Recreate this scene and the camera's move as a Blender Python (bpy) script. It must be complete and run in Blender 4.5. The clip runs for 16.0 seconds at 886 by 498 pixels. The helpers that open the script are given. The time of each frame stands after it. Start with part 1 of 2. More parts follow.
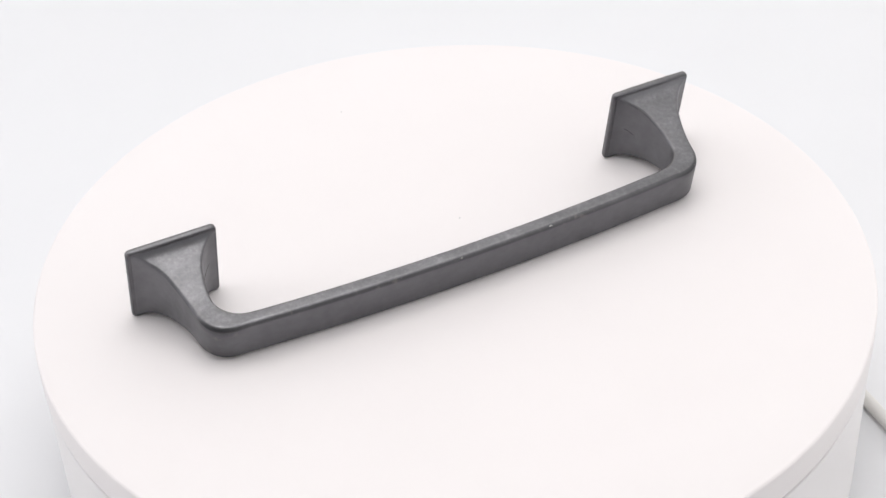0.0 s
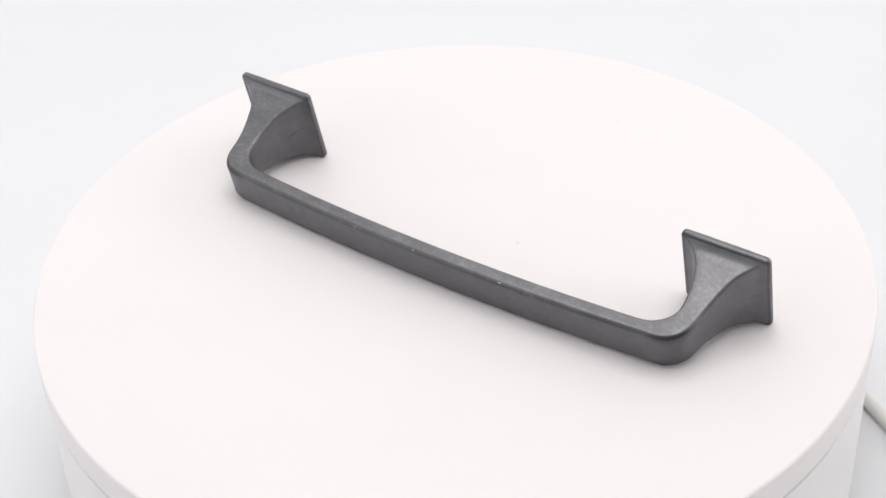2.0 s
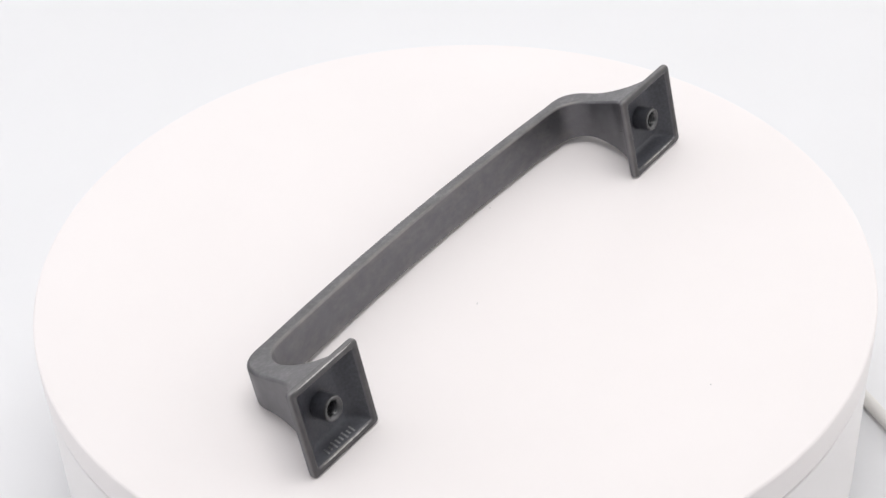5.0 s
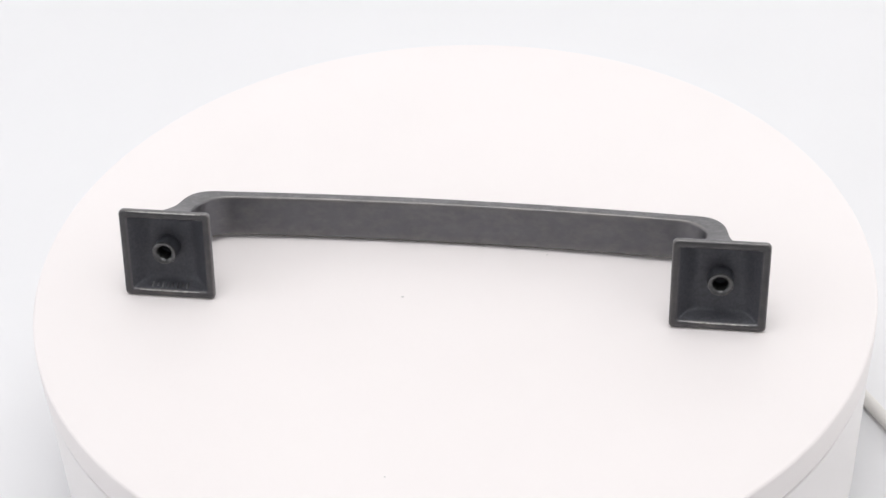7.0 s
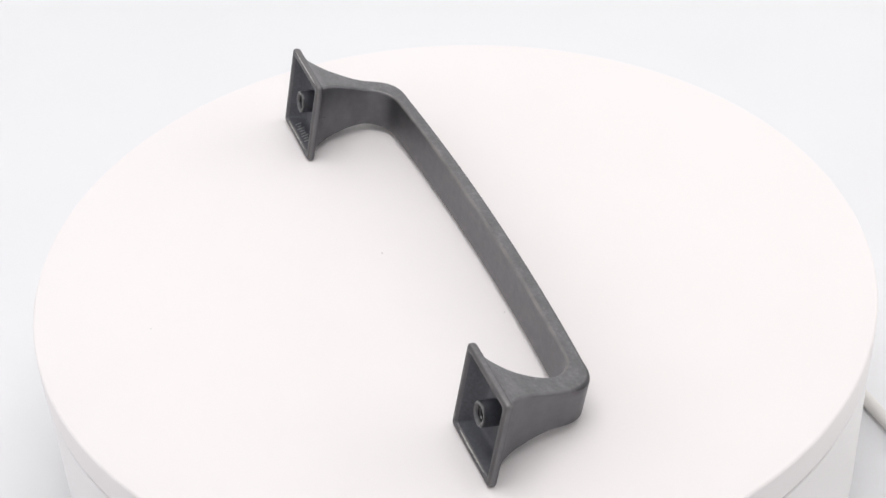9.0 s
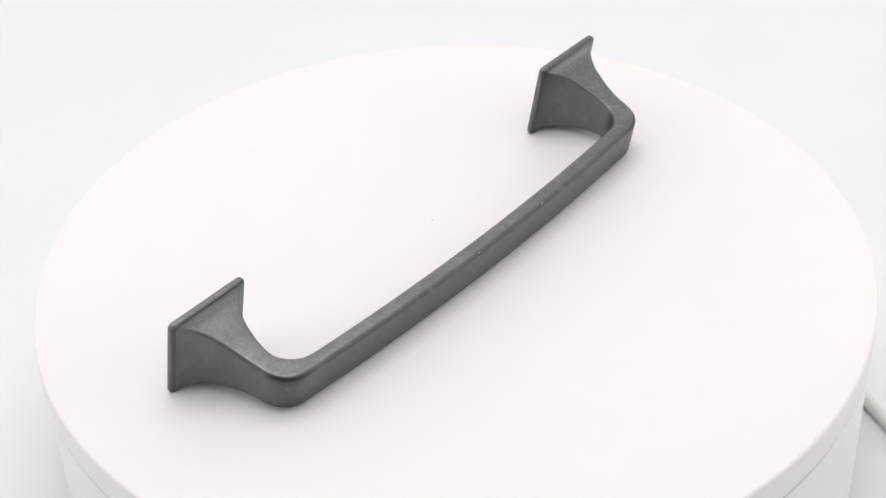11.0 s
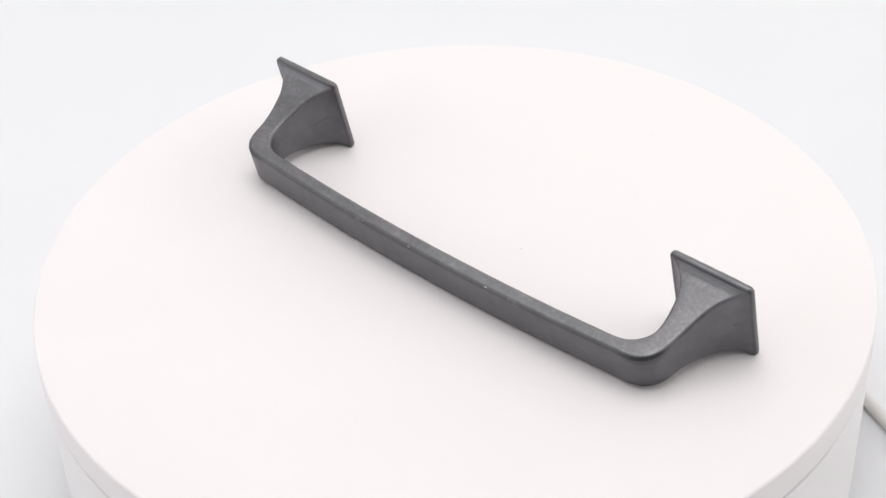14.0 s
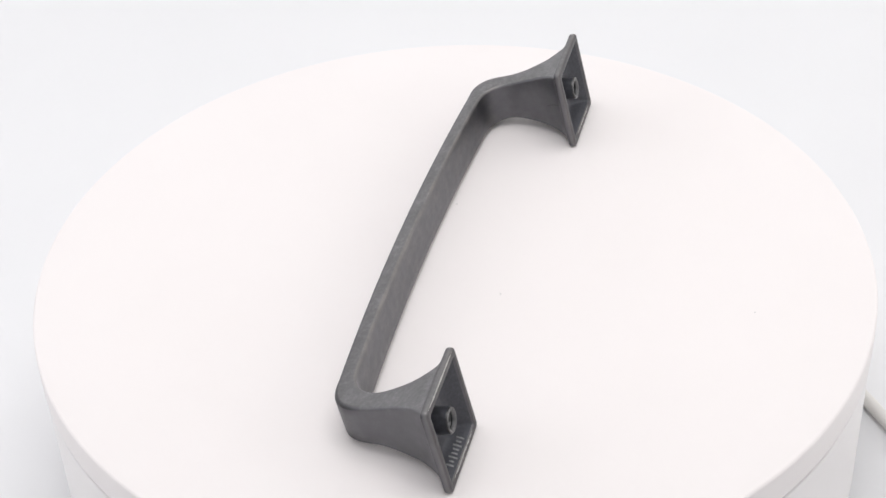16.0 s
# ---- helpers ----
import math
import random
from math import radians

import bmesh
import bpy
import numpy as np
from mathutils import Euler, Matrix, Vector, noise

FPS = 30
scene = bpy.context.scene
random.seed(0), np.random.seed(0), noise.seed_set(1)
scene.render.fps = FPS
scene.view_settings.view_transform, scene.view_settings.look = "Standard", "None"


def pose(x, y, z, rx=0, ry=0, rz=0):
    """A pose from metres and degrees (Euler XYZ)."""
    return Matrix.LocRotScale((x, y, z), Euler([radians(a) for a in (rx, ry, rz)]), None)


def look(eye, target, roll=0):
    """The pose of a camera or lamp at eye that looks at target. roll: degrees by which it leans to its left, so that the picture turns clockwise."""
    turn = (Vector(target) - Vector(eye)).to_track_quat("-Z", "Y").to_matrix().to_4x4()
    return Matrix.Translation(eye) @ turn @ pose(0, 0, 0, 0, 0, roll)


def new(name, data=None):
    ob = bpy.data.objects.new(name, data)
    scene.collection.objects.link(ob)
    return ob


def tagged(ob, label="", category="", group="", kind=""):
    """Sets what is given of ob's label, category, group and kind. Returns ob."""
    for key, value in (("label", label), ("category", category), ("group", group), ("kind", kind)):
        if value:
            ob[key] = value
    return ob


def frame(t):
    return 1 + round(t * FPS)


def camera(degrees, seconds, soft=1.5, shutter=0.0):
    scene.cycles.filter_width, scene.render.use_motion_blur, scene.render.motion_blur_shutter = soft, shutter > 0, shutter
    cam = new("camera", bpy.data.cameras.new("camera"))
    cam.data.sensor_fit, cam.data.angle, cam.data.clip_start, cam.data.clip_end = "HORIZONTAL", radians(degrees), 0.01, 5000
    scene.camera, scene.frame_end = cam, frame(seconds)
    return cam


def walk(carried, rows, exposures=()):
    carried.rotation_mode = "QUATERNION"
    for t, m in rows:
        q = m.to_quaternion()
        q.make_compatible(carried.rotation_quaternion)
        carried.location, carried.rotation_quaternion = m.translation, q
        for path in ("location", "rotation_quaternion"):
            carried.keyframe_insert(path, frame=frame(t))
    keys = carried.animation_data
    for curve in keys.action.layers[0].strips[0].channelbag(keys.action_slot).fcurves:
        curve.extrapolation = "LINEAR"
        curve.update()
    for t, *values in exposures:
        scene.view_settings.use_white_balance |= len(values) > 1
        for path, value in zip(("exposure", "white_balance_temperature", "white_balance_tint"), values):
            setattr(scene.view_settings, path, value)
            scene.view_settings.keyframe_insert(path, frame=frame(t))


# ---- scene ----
# World: metres. The turntable's axis is the z axis, its platter's top is z = 0.
MM = 0.001
SECONDS = 16.0
RATE = 30.7391           # degrees a second, clockwise from above
EYE = Vector((0.0, -0.32871, 0.25951))
YAW, DOWN, ROLL = radians(-0.3351), radians(37.872), -2.9326
AHEAD = Vector((math.sin(YAW) * math.cos(DOWN), math.cos(YAW) * math.cos(DOWN), -math.sin(DOWN)))

cam = camera(28.618, SECONDS, soft=1.5)
walk(cam, [(0.0, look(EYE, EYE + AHEAD, ROLL)), (SECONDS, look(EYE, EYE + AHEAD, ROLL))])

# ---- light: an unseen, made-up white tent, open to a dimmer room in front, with a wide soft panel under its roof ----
world = bpy.data.worlds.new("world")
scene.world = world
world.use_nodes = True
world.node_tree.nodes["Background"].inputs[0].default_value = (0.985, 0.985, 1.0, 1)
world.node_tree.nodes["Background"].inputs[1].default_value = 0.42


def soft_panel(name, eye, target, wide, deep, watts, colour):
    data = bpy.data.lights.new(name, "AREA")
    data.shape, data.size, data.size_y = "RECTANGLE", wide, deep
    data.energy, data.color = watts, colour
    lamp = new(name, data)
    lamp.matrix_world = look(eye, target)
    return lamp


soft_panel("unseen_soft_light", (0.0, 0.0, 0.60), (0.0, 0.0001, -1), 0.46, 0.46, 1.85, (1.0, 0.985, 0.978))
# unseen fill panels, added at both sides and the back to lift the shade
soft_panel("unseen_soft_light", (-0.49, 0.06, 0.15), (1, 0.06, 0.02), 0.8, 0.36, 0.8, (0.98, 0.985, 1.0))
soft_panel("unseen_soft_light", (0.49, 0.06, 0.15), (-1, 0.06, 0.02), 0.8, 0.36, 0.84, (1.0, 0.98, 0.935))
soft_panel("unseen_soft_light", (0.0, 0.56, 0.31), (0.0, -1, 0.20), 0.9, 0.54, 1.35, (1.0, 0.988, 0.985))
scene.view_settings.exposure = 0.02


# ---- materials ----
def material(name):
    m = bpy.data.materials.new(name)
    m.use_nodes = True
    nt = m.node_tree
    return m, nt, nt.nodes["Principled BSDF"]


def noise_node(nt, scale, detail=4.0, rough=0.55, stretch=1.0):
    tc = nt.nodes.new("ShaderNodeTexCoord")
    n = nt.nodes.new("ShaderNodeTexNoise")
    n.inputs["Scale"].default_value = scale
    n.inputs["Detail"].default_value = detail
    n.inputs["Roughness"].default_value = rough
    way = nt.nodes.new("ShaderNodeVectorMath")
    way.operation = "MULTIPLY"
    way.inputs[1].default_value = (1 / stretch, 1, 1)
    nt.links.new(tc.outputs["Object"], way.inputs[0])
    nt.links.new(way.outputs[0], n.inputs["Vector"])
    return n.outputs[0]


def ramp(nt, value, stops):
    r = nt.nodes.new("ShaderNodeValToRGB")
    el = r.color_ramp.elements
    while len(el) < len(stops):
        el.new(0.5)
    for e, (at, c) in zip(el, stops):
        e.position, e.color = at, (*c, 1)
    nt.links.new(value, r.inputs[0])
    return r.outputs[0]


def mixed(nt, kind, fac, a, b):
    x = nt.nodes.new("ShaderNodeMix")
    x.data_type, x.blend_type = "RGBA", kind
    for value, socket in ((fac, x.inputs[0]), (a, x.inputs[6]), (b, x.inputs[7])):
        if isinstance(value, (int, float)):
            socket.default_value = value
        else:
            nt.links.new(value, socket)
    return x.outputs[2]


def bump(nt, bsdf, height, strength, distance):
    b = nt.nodes.new("ShaderNodeBump")
    b.inputs["Strength"].default_value, b.inputs["Distance"].default_value = strength, distance
    nt.links.new(height, b.inputs["Height"])
    nt.links.new(b.outputs[0], bsdf.inputs["Normal"])


def mapped(nt, value, low, high, out_low=0.0, out_high=1.0):
    m = nt.nodes.new("ShaderNodeMapRange")
    for socket, v in zip(m.inputs[1:5], (low, high, out_low, out_high)):
        socket.default_value = v
    nt.links.new(value, m.inputs[0])
    return m.outputs[0]


def grey(v):
    return (v, v, v)


def white_material(name, low, high, rough, scale_big, scale_fine, relief):
    m, nt, p = material(name)
    big = ramp(nt, noise_node(nt, scale_big, 3), ((0.3, low), (0.7, high)))
    nt.links.new(big, p.inputs["Base Color"])
    fine = noise_node(nt, scale_fine, 2)
    nt.links.new(ramp(nt, fine, ((0.3, grey(rough - 0.06)), (0.7, grey(rough + 0.06)))), p.inputs["Roughness"])
    bump(nt, p, fine, 0.2, relief)
    return m


def pewter_material(name, worn_from, worn_to, back_shade):
    """Blackened antique pewter: dark metal with rubbed edges. Its flat sides are cast-grained with bright flecks, in a
    tone lightened for the light they catch, and its back has shade painted into its colour.
    """
    m, nt, p = material(name)
    tc = nt.nodes.new("ShaderNodeTexCoord")
    split = nt.nodes.new("ShaderNodeSeparateXYZ")
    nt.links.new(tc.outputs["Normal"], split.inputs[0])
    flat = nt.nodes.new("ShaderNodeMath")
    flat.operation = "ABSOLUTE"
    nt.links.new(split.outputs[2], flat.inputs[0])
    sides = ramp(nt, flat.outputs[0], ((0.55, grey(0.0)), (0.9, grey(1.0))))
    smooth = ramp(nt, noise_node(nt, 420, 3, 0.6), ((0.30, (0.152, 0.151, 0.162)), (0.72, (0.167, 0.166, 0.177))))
    # cast texture of the flat sides, lightened in colour as if better lit
    lit_grain = ramp(nt, noise_node(nt, 1100, 4, 0.65), ((0.30, (0.176, 0.173, 0.181)), (0.52, (0.203, 0.200, 0.207)), (0.66, (0.230, 0.226, 0.231)), (0.80, (0.32, 0.314, 0.313))))
    tone = mixed(nt, "MIX", sides, smooth, lit_grain)
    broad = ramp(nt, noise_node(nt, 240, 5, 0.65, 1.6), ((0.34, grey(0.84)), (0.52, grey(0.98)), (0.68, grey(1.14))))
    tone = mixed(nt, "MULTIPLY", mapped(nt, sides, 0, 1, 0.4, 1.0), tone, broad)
    edge = nt.nodes.new("ShaderNodeNewGeometry")
    wear = ramp(nt, edge.outputs["Pointiness"], ((worn_from, grey(0.0)), (worn_to, grey(0.75))))
    patchy = ramp(nt, noise_node(nt, 170, 3), ((0.34, grey(0.25)), (0.68, grey(1.0))))
    rubbed = nt.nodes.new("ShaderNodeRGB")
    rubbed.outputs[0].default_value = (0.30, 0.28, 0.262, 1)
    behind = ramp(nt, mapped(nt, split.outputs[1], -1, 1), ((0.42, grey(1.0)), (0.56, grey(0.0))))
    ahead = ramp(nt, mapped(nt, split.outputs[1], -1, 1), ((0.50, grey(0.0)), (0.62, grey(1.0))))
    black = nt.nodes.new("ShaderNodeRGB")
    black.outputs[0].default_value = (0.034, 0.034, 0.036, 1)
    crest = ramp(nt, edge.outputs["Pointiness"], ((worn_from + 0.006, grey(0.0)), (worn_to + 0.01, grey(0.9))))
    tone = mixed(nt, "MIX", mixed(nt, "MULTIPLY", 1.0, crest, ahead), tone, black.outputs[0])
    flecked = ramp(nt, noise_node(nt, 330, 4, 0.7), ((0.56, grey(0.0)), (0.70, grey(0.55))))
    flecked = mixed(nt, "MULTIPLY", 1.0, mixed(nt, "MULTIPLY", 1.0, wear, ahead), flecked)
    tone = mixed(nt, "MIX", flecked, tone, rubbed.outputs[0])
    wear = mixed(nt, "MULTIPLY", 1.0, wear, behind)
    tone = mixed(nt, "MIX", mixed(nt, "MULTIPLY", 1.0, wear, patchy), tone, rubbed.outputs[0])
    stain = ramp(nt, noise_node(nt, 420, 5, 0.68, 1.8), ((0.45, grey(0.0)), (0.70, grey(0.24))))
    facing = ramp(nt, mapped(nt, split.outputs[1], -1, 1), ((0.06, grey(1.0)), (0.3, grey(0.0))))
    tone = mixed(nt, "MIX", mixed(nt, "MULTIPLY", 1.0, stain, facing), tone, rubbed.outputs[0])
    # shade painted onto metal that faces back, by its normal
    tone = mixed(nt, "MULTIPLY", 1.0, tone, mapped(nt, split.outputs[1], -0.95, -0.35, back_shade, 1.0))
    nt.links.new(tone, p.inputs["Base Color"])
    p.inputs["Metallic"].default_value = 0.85
    relief = mixed(nt, "MULTIPLY", 1.0, noise_node(nt, 1500, 3, 0.6), mapped(nt, sides, 0, 1, 0.12, 1.0))
    bump(nt, p, relief, 0.5, 0.00012)
    fine = noise_node(nt, 400, 2, 0.5)
    nt.links.new(ramp(nt, fine, ((0.3, grey(0.39)), (0.7, grey(0.46)))), p.inputs["Roughness"])
    return m


def plain_metal(name, colour, rough, metal=1.0):
    m, nt, p = material(name)
    c = ramp(nt, noise_node(nt, 1500, 4), ((0.3, tuple(0.7 * v for v in colour)), (0.7, colour)))
    nt.links.new(c, p.inputs["Base Color"])
    p.inputs["Metallic"].default_value, p.inputs["Roughness"].default_value = metal, rough
    return m


SHEET = white_material("white_sheet", (0.802, 0.804, 0.818), (0.818, 0.82, 0.834), 0.7, 9, 900, 0.0001)
PLATTER = white_material("warm_white_plastic", (0.853, 0.813, 0.807), (0.867, 0.827, 0.821), 0.5, 22, 1400, 0.00005)
BASE = white_material("white_plastic", (0.825, 0.80, 0.797), (0.84, 0.815, 0.812), 0.42, 22, 1200, 0.00005)
CABLE = white_material("cable_rubber", (0.71, 0.695, 0.665), (0.75, 0.735, 0.705), 0.5, 60, 1500, 0.00005)
# the last value is the painted shade of the back, deeper on the feet
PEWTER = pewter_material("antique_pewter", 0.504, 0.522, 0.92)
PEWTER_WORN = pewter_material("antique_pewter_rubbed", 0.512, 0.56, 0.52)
# darker metal inside the feet's hollows and on the sockets' flanks
HOLLOW = plain_metal("dark_hollow_metal", (0.075, 0.077, 0.090), 0.5, 0.25)
STEEL = plain_metal("bare_steel", (0.13, 0.13, 0.132), 0.33)
# brighter than the handle: the raised marks' glint is put into their colour
GLINT = plain_metal("raised_mark_glint", (0.34, 0.34, 0.345), 0.32)
# bare metal of the chips, also the colour of the feet's painted edge highlights
CHIP_AND_HIGHLIGHT = plain_metal("chip_and_highlight_metal", (0.62, 0.61, 0.59), 0.32)
DARK = plain_metal("dark_seam_and_gap_shade", (0.06, 0.06, 0.062), 0.5, 0.5)
DUST = white_material("grey_dust", (0.64, 0.63, 0.62), (0.72, 0.71, 0.70), 0.9, 900, 3000, 0.00002)


# ---- mesh helpers ----
def mesh_of(name, verts, faces, mat, sharp=38):
    me = bpy.data.meshes.new(name)
    me.from_pydata(verts, [], faces)
    me.materials.append(mat)
    bm = bmesh.new()
    bm.from_mesh(me)
    bmesh.ops.recalc_face_normals(bm, faces=bm.faces)
    bm.to_mesh(me)
    bm.free()
    me.polygons.foreach_set("use_smooth", [True] * len(me.polygons))
    me.set_sharp_from_angle(angle=radians(sharp))
    return me


def part(name, me, parent, label="", at=None):
    ob = new(name, me)
    ob.parent = parent
    if at is not None:
        ob.matrix_basis = at
    return tagged(ob, label)


def thing(name, label, category, at=None, kind=""):
    ob = new(name)
    ob.empty_display_size = 0.01
    if at is not None:
        ob.matrix_basis = at
    return tagged(ob, label, category, kind=kind)


def spun(profile, steps=192, cap_first=True, cap_last=True):
    """A lathe about z of (radius, z) in metres."""
    verts, faces, rings = [], [], []
    for r, z in profile:
        rings.append(len(verts))
        for i in range(steps):
            a = 2 * math.pi * i / steps
            verts.append((r * math.cos(a), r * math.sin(a), z))
    for a, b in zip(rings, rings[1:]):
        for i in range(steps):
            j = (i + 1) % steps
            faces.append((a + i, a + j, b + j, b + i))
    if cap_first:
        faces.append(tuple(range(rings[0], rings[0] + steps))[::-1])
    if cap_last:
        faces.append(tuple(range(rings[-1], rings[-1] + steps)))
    return verts, faces


def fillet(r, z, radius, start, end, n=6):
    """Points of a quarter turn about (r, z) from start to end degrees."""
    return [(r + radius * math.cos(radians(start + (end - start) * i / n)), z + radius * math.sin(radians(start + (end - start) * i / n))) for i in range(n + 1)]


def box_outline(a, b, inner, outer=None, edge=5, arc=6):
    """A rounded rectangle of half sizes a, b, as (x, y), counter-clockwise, always the same number of points; outer is the corners' radius at +x."""
    corners = []
    for sx, sy, start in ((1, 1, 0), (-1, 1, 90), (-1, -1, 180), (1, -1, 270)):
        radius = min(outer if outer and sx > 0 else inner, 0.95 * a, 0.95 * b)
        cx, cy = sx * (a - radius), sy * (b - radius)
        corners.append([(cx + radius * math.cos(radians(start + 90 * i / arc)), cy + radius * math.sin(radians(start + 90 * i / arc))) for i in range(arc + 1)])
    out = []
    for k, c in enumerate(corners):
        out += c
        (x0, y0), (x1, y1) = c[-1], corners[(k + 1) % 4][0]
        out += [(x0 + (x1 - x0) * i / edge, y0 + (y1 - y0) * i / edge) for i in range(1, edge)]
    return out


def lofted(sections, cap_first=False, cap_last=False):
    verts, faces, n = [], [], len(sections[0])
    for s in sections:
        verts += s
    for k in range(len(sections) - 1):
        a, b = k * n, (k + 1) * n
        for i in range(n):
            j = (i + 1) % n
            faces.append((a + i, a + j, b + j, b + i))
    if cap_first:
        faces.append(tuple(range(n))[::-1])
    if cap_last:
        faces.append(tuple(range(len(verts) - n, len(verts))))
    return verts, faces


# ---- the setting: a white sheet that lies under the turntable and sweeps up behind it ----
TABLE_Z = -0.055


def build_sheet():
    rows = [(y, TABLE_Z) for y in np.linspace(-0.6, 0.38, 24)]
    rows += [(0.38 + 0.20 * math.sin(radians(a)), TABLE_Z + 0.20 * (1 - math.cos(radians(a)))) for a in range(6, 91, 6)]
    rows += [(0.58, TABLE_Z + 0.20 + 0.1 * i) for i in range(1, 6)]
    front = [[(x, y, z) for x in np.linspace(-0.5, 0.5, 21)] for y, z in rows]
    n = len(front[0])
    verts = [p for r in front for p in r]
    back = len(verts)
    verts += [(x, y, z - 0.002) for x, y, z in verts]
    faces = []
    for k in range(len(front) - 1):
        for i in range(n - 1):
            a = k * n + i
            faces.append((a, a + 1, a + n + 1, a + n))
            faces.append((back + a, back + a + n, back + a + n + 1, back + a + 1))
    ob = new("backdrop", mesh_of("backdrop", verts, faces, SHEET, 60))
    tagged(ob, "seamless cool white sheet sweeping up behind the turntable", "backdrop", kind="structure")


build_sheet()


# unseen white panels, added around and above the sheet to bounce light
def bounce_panel(name, size, at, label):
    bm = bmesh.new()
    bmesh.ops.create_cube(bm, size=1.0, matrix=Matrix.Diagonal((*size, 1)))
    bmesh.ops.bevel(bm, geom=bm.edges[:], offset=0.0015, segments=2, affect="EDGES")
    me = bpy.data.meshes.new(name)
    bm.to_mesh(me)
    bm.free()
    me.materials.append(SHEET)
    ob = new(name, me)
    ob.matrix_basis = pose(*at)
    tagged(ob, label, "wall", kind="structure")


bounce_panel("bounce_west", (0.004, 1.06, 0.68), (-0.502, 0.07, TABLE_Z + 0.342), "plain white unseen side panel added to bounce light")
bounce_panel("bounce_east", (0.004, 1.06, 0.68), (0.502, 0.07, TABLE_Z + 0.342), "plain white unseen side panel added to bounce light")
bounce_panel("bounce_roof", (1.01, 1.06, 0.004), (0, 0.07, TABLE_Z + 0.686), "plain white unseen roof panel added to bounce light")

# ---- turntable ----
RADIUS = 0.1002
turntable = thing("turntable", "round white motorised display turntable, slowly turning", "turntable", pose(0.0002, 0, TABLE_Z))


def build_turntable():
    z = -TABLE_Z
    profile = [(0.0005, z - 0.0087), (RADIUS - 0.0006, z - 0.0087)]
    profile += fillet(RADIUS - 0.0004, z - 0.0083, 0.0004, -90, 0, 3)
    profile += fillet(RADIUS - 0.0007, z - 0.0007, 0.0007, 0, 90, 6)
    profile += [(0.08, z), (0.04, z), (0.0005, z)]
    v, f = spun(profile, 256)
    platter = part("platter", mesh_of("platter", v, f, PLATTER, 50), turntable, "warm white smooth plastic platter")
    profile = [(0.0005, 0.0015), (RADIUS - 0.006, 0.0015), (RADIUS - 0.004, 0.004)]
    profile += fillet(RADIUS - 0.0025, 0.0065, 0.0022, -60, 0, 4)
    profile += fillet(RADIUS - 0.0007, z - 0.0102, 0.0005, 0, 90, 4)
    profile += [(RADIUS - 0.004, z - 0.0097), (0.0005, z - 0.0097)]
    v, f = spun(profile, 256)
    part("base", mesh_of("base", v, f, BASE, 50), turntable, "white plastic drum base")
    # a dark ring set into the gap to draw its line of shade
    groove = [(RADIUS - 0.0012, z - 0.0097), (RADIUS - 0.0012, z - 0.0087), (RADIUS - 0.003, z - 0.0087), (RADIUS - 0.003, z - 0.0097)]
    part("gap_shade", mesh_of("gap_shade", *spun(groove, 256, False, False), DARK, 30), turntable, "dark ring added as the shade in the gap under the platter")
    foot = mesh_of("rubber_foot", *spun([(0.006, 0.0), (0.0065, 0.0004), (0.0065, 0.0018)], 20), DUST, 40)
    for k in range(4):
        part("rubber_foot", foot, turntable, "grey rubber foot", pose(0.075 * math.cos(k * math.pi / 2 + 0.6), 0.075 * math.sin(k * math.pi / 2 + 0.6), 0))
    return platter


platter = build_turntable()


def tube(path, radius, sides=14):
    sections = []
    for k, p in enumerate(path):
        d = (Vector(path[min(k + 1, len(path) - 1)]) - Vector(path[max(k - 1, 0)])).normalized()
        s = d.cross(Vector((0, 0, 1)) if abs(d.z) < 0.9 else Vector((1, 0, 0))).normalized()
        u = s.cross(d)
        sections.append([tuple(Vector(p) + radius * (math.cos(2 * math.pi * i / sides) * s + math.sin(2 * math.pi * i / sides) * u)) for i in range(sides)])
    return lofted(sections, True, True)


def build_cable():
    z = TABLE_Z + 0.0018
    cable = thing("power_cable", "pale grey rubber power cable lying on the white sheet", "cable", pose(0.1, 0.07, TABLE_Z))
    way = []
    for i in range(61):
        k = i / 60
        y = 0.085 - 0.42 * k
        x = 0.1062 - 0.40 * (y - 0.0009) - 0.9 * max(0, y - 0.03) ** 1.6
        way.append((x - 0.1, y - 0.07, z - TABLE_Z))
    part("cord", mesh_of("cord", *tube(way, 0.0018), CABLE, 60), cable)


build_cable()

# ---- the cabinet handle: u along it, w out from its mounting plane, v across; lying on its side ----
HALF, REACH, TILT = 64.1, 29.1, 11.9
PLATE, TALL = 10.9, 11.05    # half sizes of a foot's nearly square plate, along u and v
REST = Matrix.Translation((-0.00709, 0.01622, 0.01110)) @ pose(0, 0, 0, 0, 0, 25.99) @ pose(0, 0, 0, TILT, 0, 0) @ Matrix(((1, 0, 0, 0), (0, -1, 0, 0), (0, 0, -1, 0), (0, 0, 0, 1)))
# (the last turn carries w to the front of the handle)


def flare(w, side=1):
    """A neck at w mm from the mounting plane: its half width along u, and how far it reaches up and down along v."""
    k = 1 - (w - 1.9) / 15.1
    k = 0.5 * (k + math.sqrt(k * k + 0.035))
    return 2.2 + 6.85 * math.exp(-0.183 * (w - 1.9)), 5.1 + 4.2 * k ** (1.15 if side > 0 else 1.38), 5.1 + 4.7 * k ** 1.15


def drift(w):
    return HALF - 0.5 * max(0.0, (w - 4) / 13) ** 1.3


def ring(side, u, w, a, b, radius):
    return [((side * u + x) * MM, w * MM, y * MM) for x, y in box_outline(a, b, radius)]


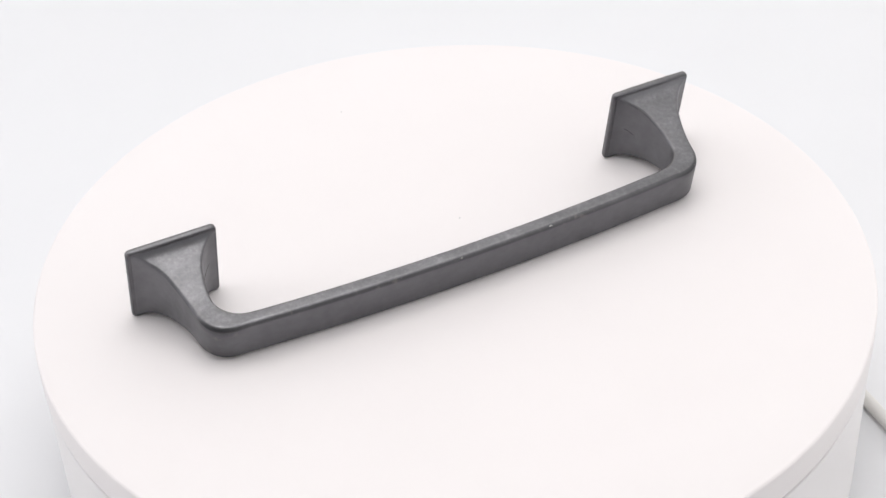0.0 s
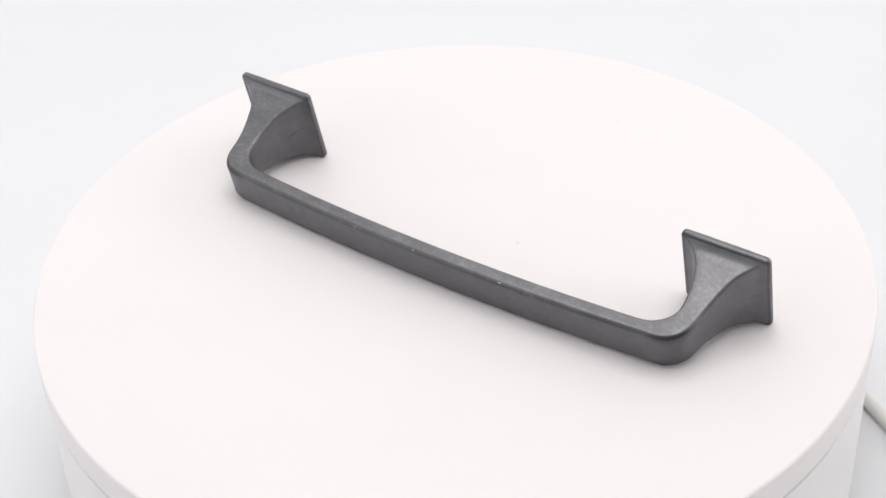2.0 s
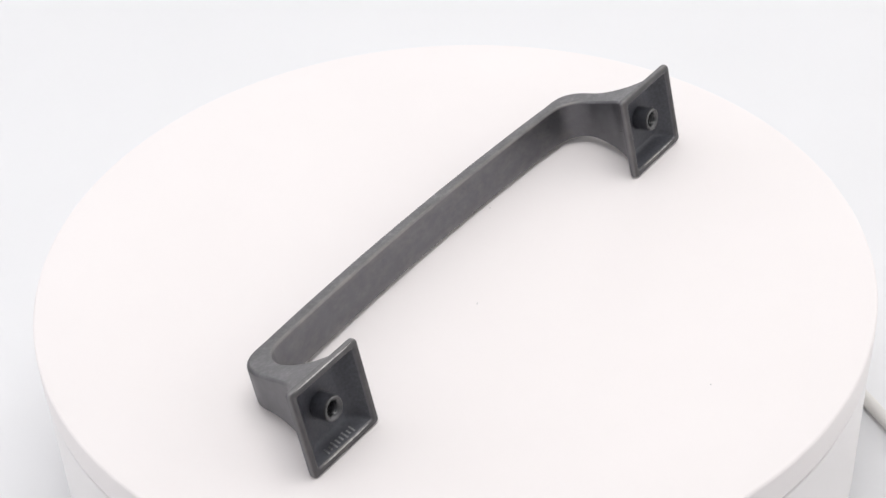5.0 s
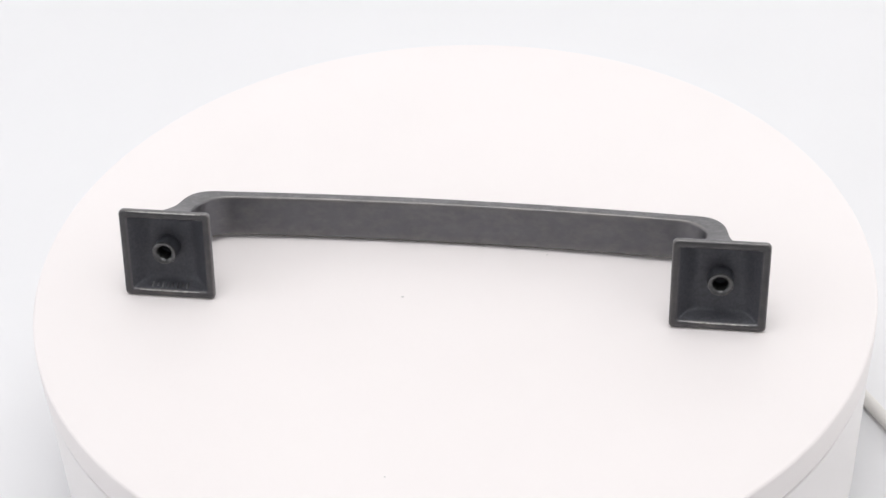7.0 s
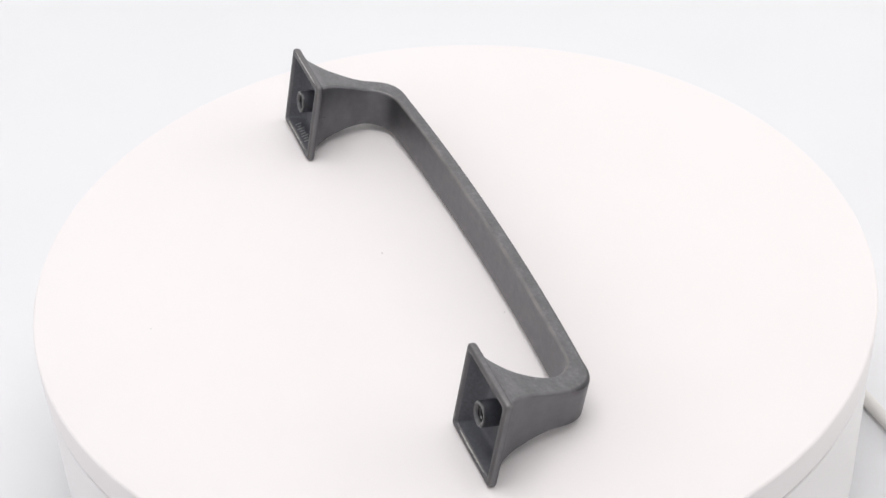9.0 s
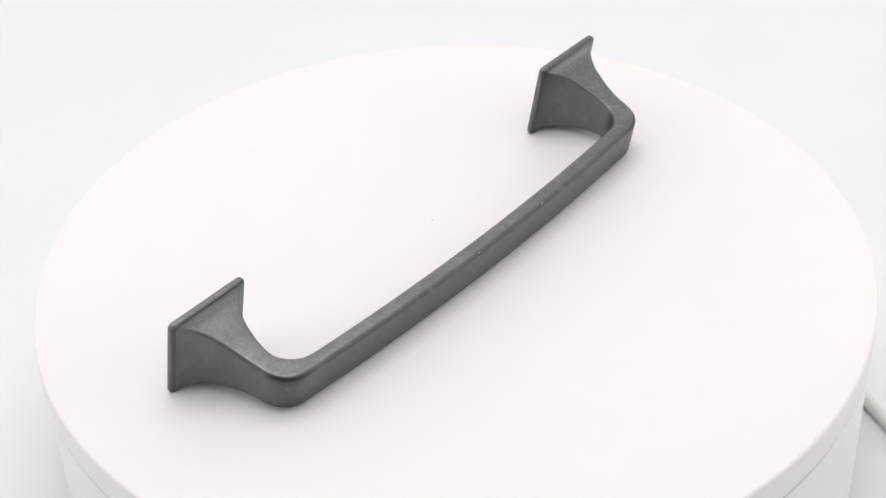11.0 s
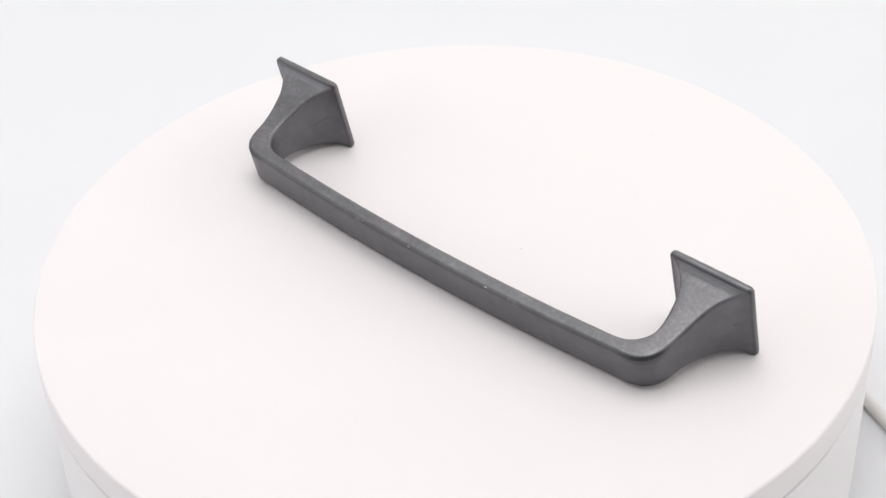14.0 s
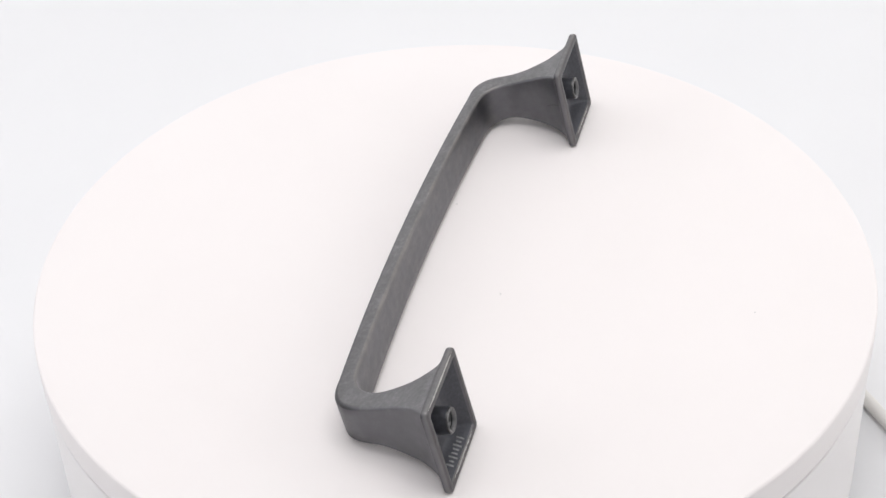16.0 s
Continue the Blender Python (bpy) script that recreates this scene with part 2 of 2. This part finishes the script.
def build_foot(side, handle):
    """A square plate with rounded edges and a deep hollow behind."""
    s = []
    hollow = [(4.2, 4.9, 6.9, 0.6), (4.1, 5.3, 7.3, 0.8), (3.8, 5.9, 7.75, 0.8), (3.2, 6.7, 8.1, 0.7), (2.6, 7.3, 8.35, 0.7), (2.0, 7.85, 8.6, 0.6), (1.4, 8.3, 8.85, 0.6), (0.9, 8.7, 9.05, 0.6),
              (0.5, 9.0, 9.25, 0.65), (0.2, 9.25, 9.4, 0.7), (0.06, 9.4, 9.52, 0.75), (0.0, 9.6, 9.7, 0.8)]
    for w, a, b, r in hollow:
        s.append(ring(side, HALF - 0.2 * side, w, a, b, r))
    for w, inset, r in ((0.0, 0.6, 0.8), (0.08, 0.3, 0.95), (0.3, 0.08, 1.05), (0.6, 0.0, 1.1), (1.2, 0.0, 1.1), (1.55, 0.1, 1.05), (1.76, 0.3, 0.95), (1.82, 0.6, 0.85), (1.82, 1.0, 0.8), (1.82, 1.4, 0.75), (1.82, 2.4, 0.7)):
        s.append(ring(side, HALF - 0.2 * side, w, PLATE - inset, TALL - inset, r))
    v, f = lofted(s, True, False)
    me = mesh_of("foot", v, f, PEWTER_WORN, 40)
    me.materials.append(HOLLOW)
    count = len(s[0])
    for k, face in enumerate(me.polygons):
        if k < 8 * count or k == len(me.polygons) - 1:
            face.material_index = 1
    return part("foot", me, handle, "square mounting foot with rounded rim, hollow behind")


def build_grip(handle):
    """The bowed bar with both flared necks, in one casting."""
    thick, b0, u1 = 1.9, 5.1, 55.0
    bar = lambda u: REACH - thick - 2.05 * (u / 57.0) ** 2
    half = []            # u, w, half thickness, half height (on the necks: its swell), outward bulge (None on the necks)
    for w in (1.6, 1.8, 1.95, 2.15, 2.4, 2.7, 3.2, 4, 5, 6, 7, 8.2, 9.5, 11, 12.5, 14, 15.5):
        swell = min(0.95, 0.9 * max(0.0, (3.2 - w) / 1.4) ** 2)
        half.append((drift(w), w, flare(w)[0] + swell, swell, None))
    p0, p1 = Vector((drift(16.6), 16.6)), Vector((u1, bar(u1)))
    a0 = flare(16.6)[0]
    d0, d1 = Vector((-0.06, 1)).normalized(), Vector((-1, 0.07)).normalized()
    for k in range(0, 17):
        t = k / 16
        h = [p0, p0 + d0 * 4.5, p1 - d1 * 4.5, p1]
        q = h[0] * (1 - t) ** 3 + 3 * h[1] * t * (1 - t) ** 2 + 3 * h[2] * t * t * (1 - t) + h[3] * t ** 3
        half.append((q.x, q.y, a0 + (thick - a0) * t, b0, 0.75 * math.sin(math.pi * t) ** 2))
    for u in (53.6, 52.0, 50.0, 47.5, 44.0):
        half.append((u, bar(u), thick, b0, 0.0))
    first = next(i for i, row in enumerate(half) if row[1] > 9)
    for _ in range(5):
        eased = [tuple((p[j] + 2 * q[j] + n[j]) / 4 for j in range(3)) + q[3:] for p, q, n in zip(half[first - 1:], half[first:], half[first + 1:])]
        half[first:first + len(eased)] = eased
    for u in np.linspace(40, 4, 10):
        half.append((u, bar(u), thick, b0, 0.0))
    path = half + [(0.0, bar(0.0), thick, b0, 0.0)] + [(-u, w, a, b, st) for u, w, a, b, st in half[::-1]]
    s = []
    for k, (u, w, a, b, bulge) in enumerate(path):
        q0, q1 = path[max(k - 1, 0)], path[min(k + 1, len(path) - 1)]
        d = Vector((q1[0] - q0[0], q1[1] - q0[1])).normalized()
        up, down = (reach + (b if bulge is None else 0.0) for reach in flare(w, 1 if u > 0 else -1)[1:])
        if bulge is None:
            bulge = 0.0
            if w < 9:
                d = Vector((0, 1 if k < len(path) / 2 else -1))
        across = Vector((d.y, -d.x))
        s.append([((u + across.x * (x + bulge)) * MM, (w + across.y * (x + bulge)) * MM, (y + (down - up) / 2) * MM) for x, y in box_outline(a + bulge, (up + down) / 2, 0.65, 0.8 + 0.25 * min(1.0, max(0.0, (w - 13) / 9)))])
    v, f = lofted(s)
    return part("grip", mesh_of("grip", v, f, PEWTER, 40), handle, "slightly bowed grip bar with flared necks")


def build_socket():
    """A threaded sleeve that stands in a foot's hollow, about w."""
    prof = [(2.95, 5.0), (2.9, 0.9), (2.8, 0.55), (2.55, 0.4), (2.25, 0.45)]
    for i in range(9):
        w = 0.7 + 0.7 * i
        prof += [(1.85, w), (1.65, w + 0.35)]
    prof += [(1.6, 7.2), (0.02, 7.3)]
    me = mesh_of("screw_socket", *spun([(r * MM, w * MM) for r, w in prof], 28, True, True), STEEL, 30)
    me.materials.append(HOLLOW)
    for k, face in enumerate(me.polygons):
        face.material_index = 1 if k < 28 else 0
    return me


def casting_line(grip, side, inner, points):
    """A fine dark seam on a neck's flank through (w, v)."""
    way = []
    for w, v in points:
        u = side * (drift(w) - inner * flare(w)[0])
        way.append((u * MM, w * MM, v * MM))
    part("casting_seam", mesh_of("casting_seam", *tube(way, 0.00006, 6), DARK, 80), grip, "fine dark casting seam")


def edge_highlight(foot, side, w, v, start, end, thick, seed):
    """A thin uneven bright strip along u, a highlight put onto a foot's edge as a shape."""
    sections = []
    for i in range(41):
        u = start + (end - start) * i / 40
        n = max(0.55, 0.95 + 0.9 * noise.noise(Vector((u * 0.9, seed, 0)))) * min(1.0, 0.2 + 4 * min(i, 40 - i) / 40)
        sections.append([((side * HALF + u) * MM, (w + n * thick * math.cos(a)) * MM, (v + n * thick * math.sin(a)) * MM) for a in (k * math.pi / 4 for k in range(8))])
    part("edge_highlight", mesh_of("edge_highlight", *lofted(sections, True, True), CHIP_AND_HIGHLIGHT, 60), foot, "thin bright strip standing in for an edge highlight")


def nick(grip, u, v, w_in, length, depth):
    """A bare bright chip on the front upper edge of the bar."""
    bm = bmesh.new()
    bmesh.ops.create_icosphere(bm, subdivisions=2, radius=1.0)
    for q in bm.verts:
        q.co *= 1 + 0.35 * noise.noise(q.co * 2.1 + Vector((u, 0, 0)))
    me = bpy.data.meshes.new("nick")
    bm.to_mesh(me)
    bm.free()
    me.materials.append(CHIP_AND_HIGHLIGHT)
    w = REACH - 2.05 * (u / 57.0) ** 2 - w_in
    part("nick", me, grip, "bare bright metal chip", Matrix.LocRotScale((u * MM, w * MM, v * MM), None, (length * MM, depth * MM, depth * MM)))


def build_handle():
    handle = thing("cabinet_handle", "dark antique pewter cabinet pull lying on the turntable platter", "handle", REST)
    socket = build_socket()
    grip = build_grip(handle)
    for side in (-1, 1):
        foot = build_foot(side, handle)
        part("screw_socket", socket, foot, "threaded steel screw socket", Matrix.Translation((side * (HALF + 0.4) * MM, -0.45 * MM, -0.45 * MM)) @ pose(0, 0, 0, -90, 0, 0))
        if side > 0:
            # illegible raised marks on the lower wall of one hollow, as plain bars
            for k, tall in enumerate((1.2, 0.8, 1.3, 0.9, 0.9, 1.3, 0.7, 1.1)):
                bm = bmesh.new()
                bmesh.ops.create_cube(bm, size=1.0, matrix=Matrix.Diagonal((0.5 * MM, tall * 1.5 * MM, 0.12 * MM, 1)))
                bmesh.ops.bevel(bm, geom=bm.edges[:], offset=0.04 * MM, segments=1, affect="EDGES")
                me = bpy.data.meshes.new("raised_mark")
                bm.to_mesh(me)
                bm.free()
                me.materials.append(GLINT)
                part("raised_mark", me, foot, "small raised cast mark", pose((HALF - 4.2 + 1.2 * k) * MM, 1.75 * MM, 8.68 * MM, -23, 0, 0))
        # highlights of the lower lip and one top edge, added as bright strips
        edge_highlight(foot, side, 0.12, 9.46, -7.6, 7.2 if side > 0 else 6.4, 0.16, 3.0 * side)
        if side > 0:
            edge_highlight(foot, side, 0.15, -TALL + 0.24, -9.2, 9.0, 0.15, 8.0)
    casting_line(grip, -1, 1, [(2.3, -0.6), (3.4, -0.35), (4.6, 0.1), (5.8, 0.6), (7.0, 1.2)])
    casting_line(grip, 1, 1, [(3.2, 0.1), (4.2, 0.3), (5.2, 1.0)])
    casting_line(grip, 1, -1, [(2.3, -0.5), (3.0, -0.3), (3.8, 0.2)])
    nick(grip, 20.4, -4.8, 0.5, 0.85, 0.17)
    nick(grip, -3.5, -4.8, 0.4, 0.4, 0.10)
    nick(grip, -19.0, -4.8, 0.4, 0.25, 0.08)
    return handle


handle = build_handle()

# ---- specks of dust on the platter ----
def build_speck(x, y, size, seed):
    bm = bmesh.new()
    bmesh.ops.create_icosphere(bm, subdivisions=2, radius=1.0)
    for q in bm.verts:
        q.co *= 1 + 0.5 * noise.noise(q.co * 1.7 + Vector((seed, 0, 0)))
        q.co.z = max(q.co.z, -0.5)
    me = bpy.data.meshes.new("dust_speck")
    bm.to_mesh(me)
    bm.free()
    me.materials.append(DUST)
    me.transform(Matrix.LocRotScale(None, Euler((0, 0, seed)), (size * MM, 0.6 * size * MM, 0.35 * size * MM)))
    ob = new("dust_speck", me)
    ob.matrix_basis = pose(x * MM, y * MM, 0.15 * size * MM)
    return tagged(ob, "tiny grey speck of dust on the white platter", "dust", group="specks on the platter")


specks = [
    build_speck(2.35, 17.15, 0.33, 1.0),
    build_speck(-18.4, -14.1, 0.28, 2.0),
    build_speck(-28.5, 67.5, 0.26, 3.3),
]


# ---- movement ----
def motions():
    # small leads and lags of the motor against an even turn, in seconds, every half second
    lead = {0.0: 0.015, 0.5: -0.005, 1.0: 0.016, 1.5: 0.010, 2.0: 0.016, 2.5: -0.010, 3.0: 0.007, 5.5: -0.001, 6.0: 0.008, 6.5: -0.011, 7.0: 0.012,
            7.5: -0.020, 8.0: 0.0, 8.5: -0.013, 9.0: 0.013, 11.5: -0.010, 12.0: 0.0, 12.5: -0.014, 13.0: 0.008, 13.5: -0.010, 14.0: 0.0, 14.5: -0.014, 15.0: 0.012, 15.5: -0.011, 16.0: 0.015}
    times = [k * 0.5 for k in range(int(SECONDS / 0.5) + 1)]
    turns = [(t, pose(0, 0, 0, 0, 0, -RATE * (t + lead.get(t, 0.0)))) for t in times]
    walk(platter, turns)
    walk(handle, [(t, m @ REST) for t, m in turns])
    for speck in specks:
        place = speck.matrix_basis.copy()
        walk(speck, [(t, m @ place) for t, m in turns])


motions()
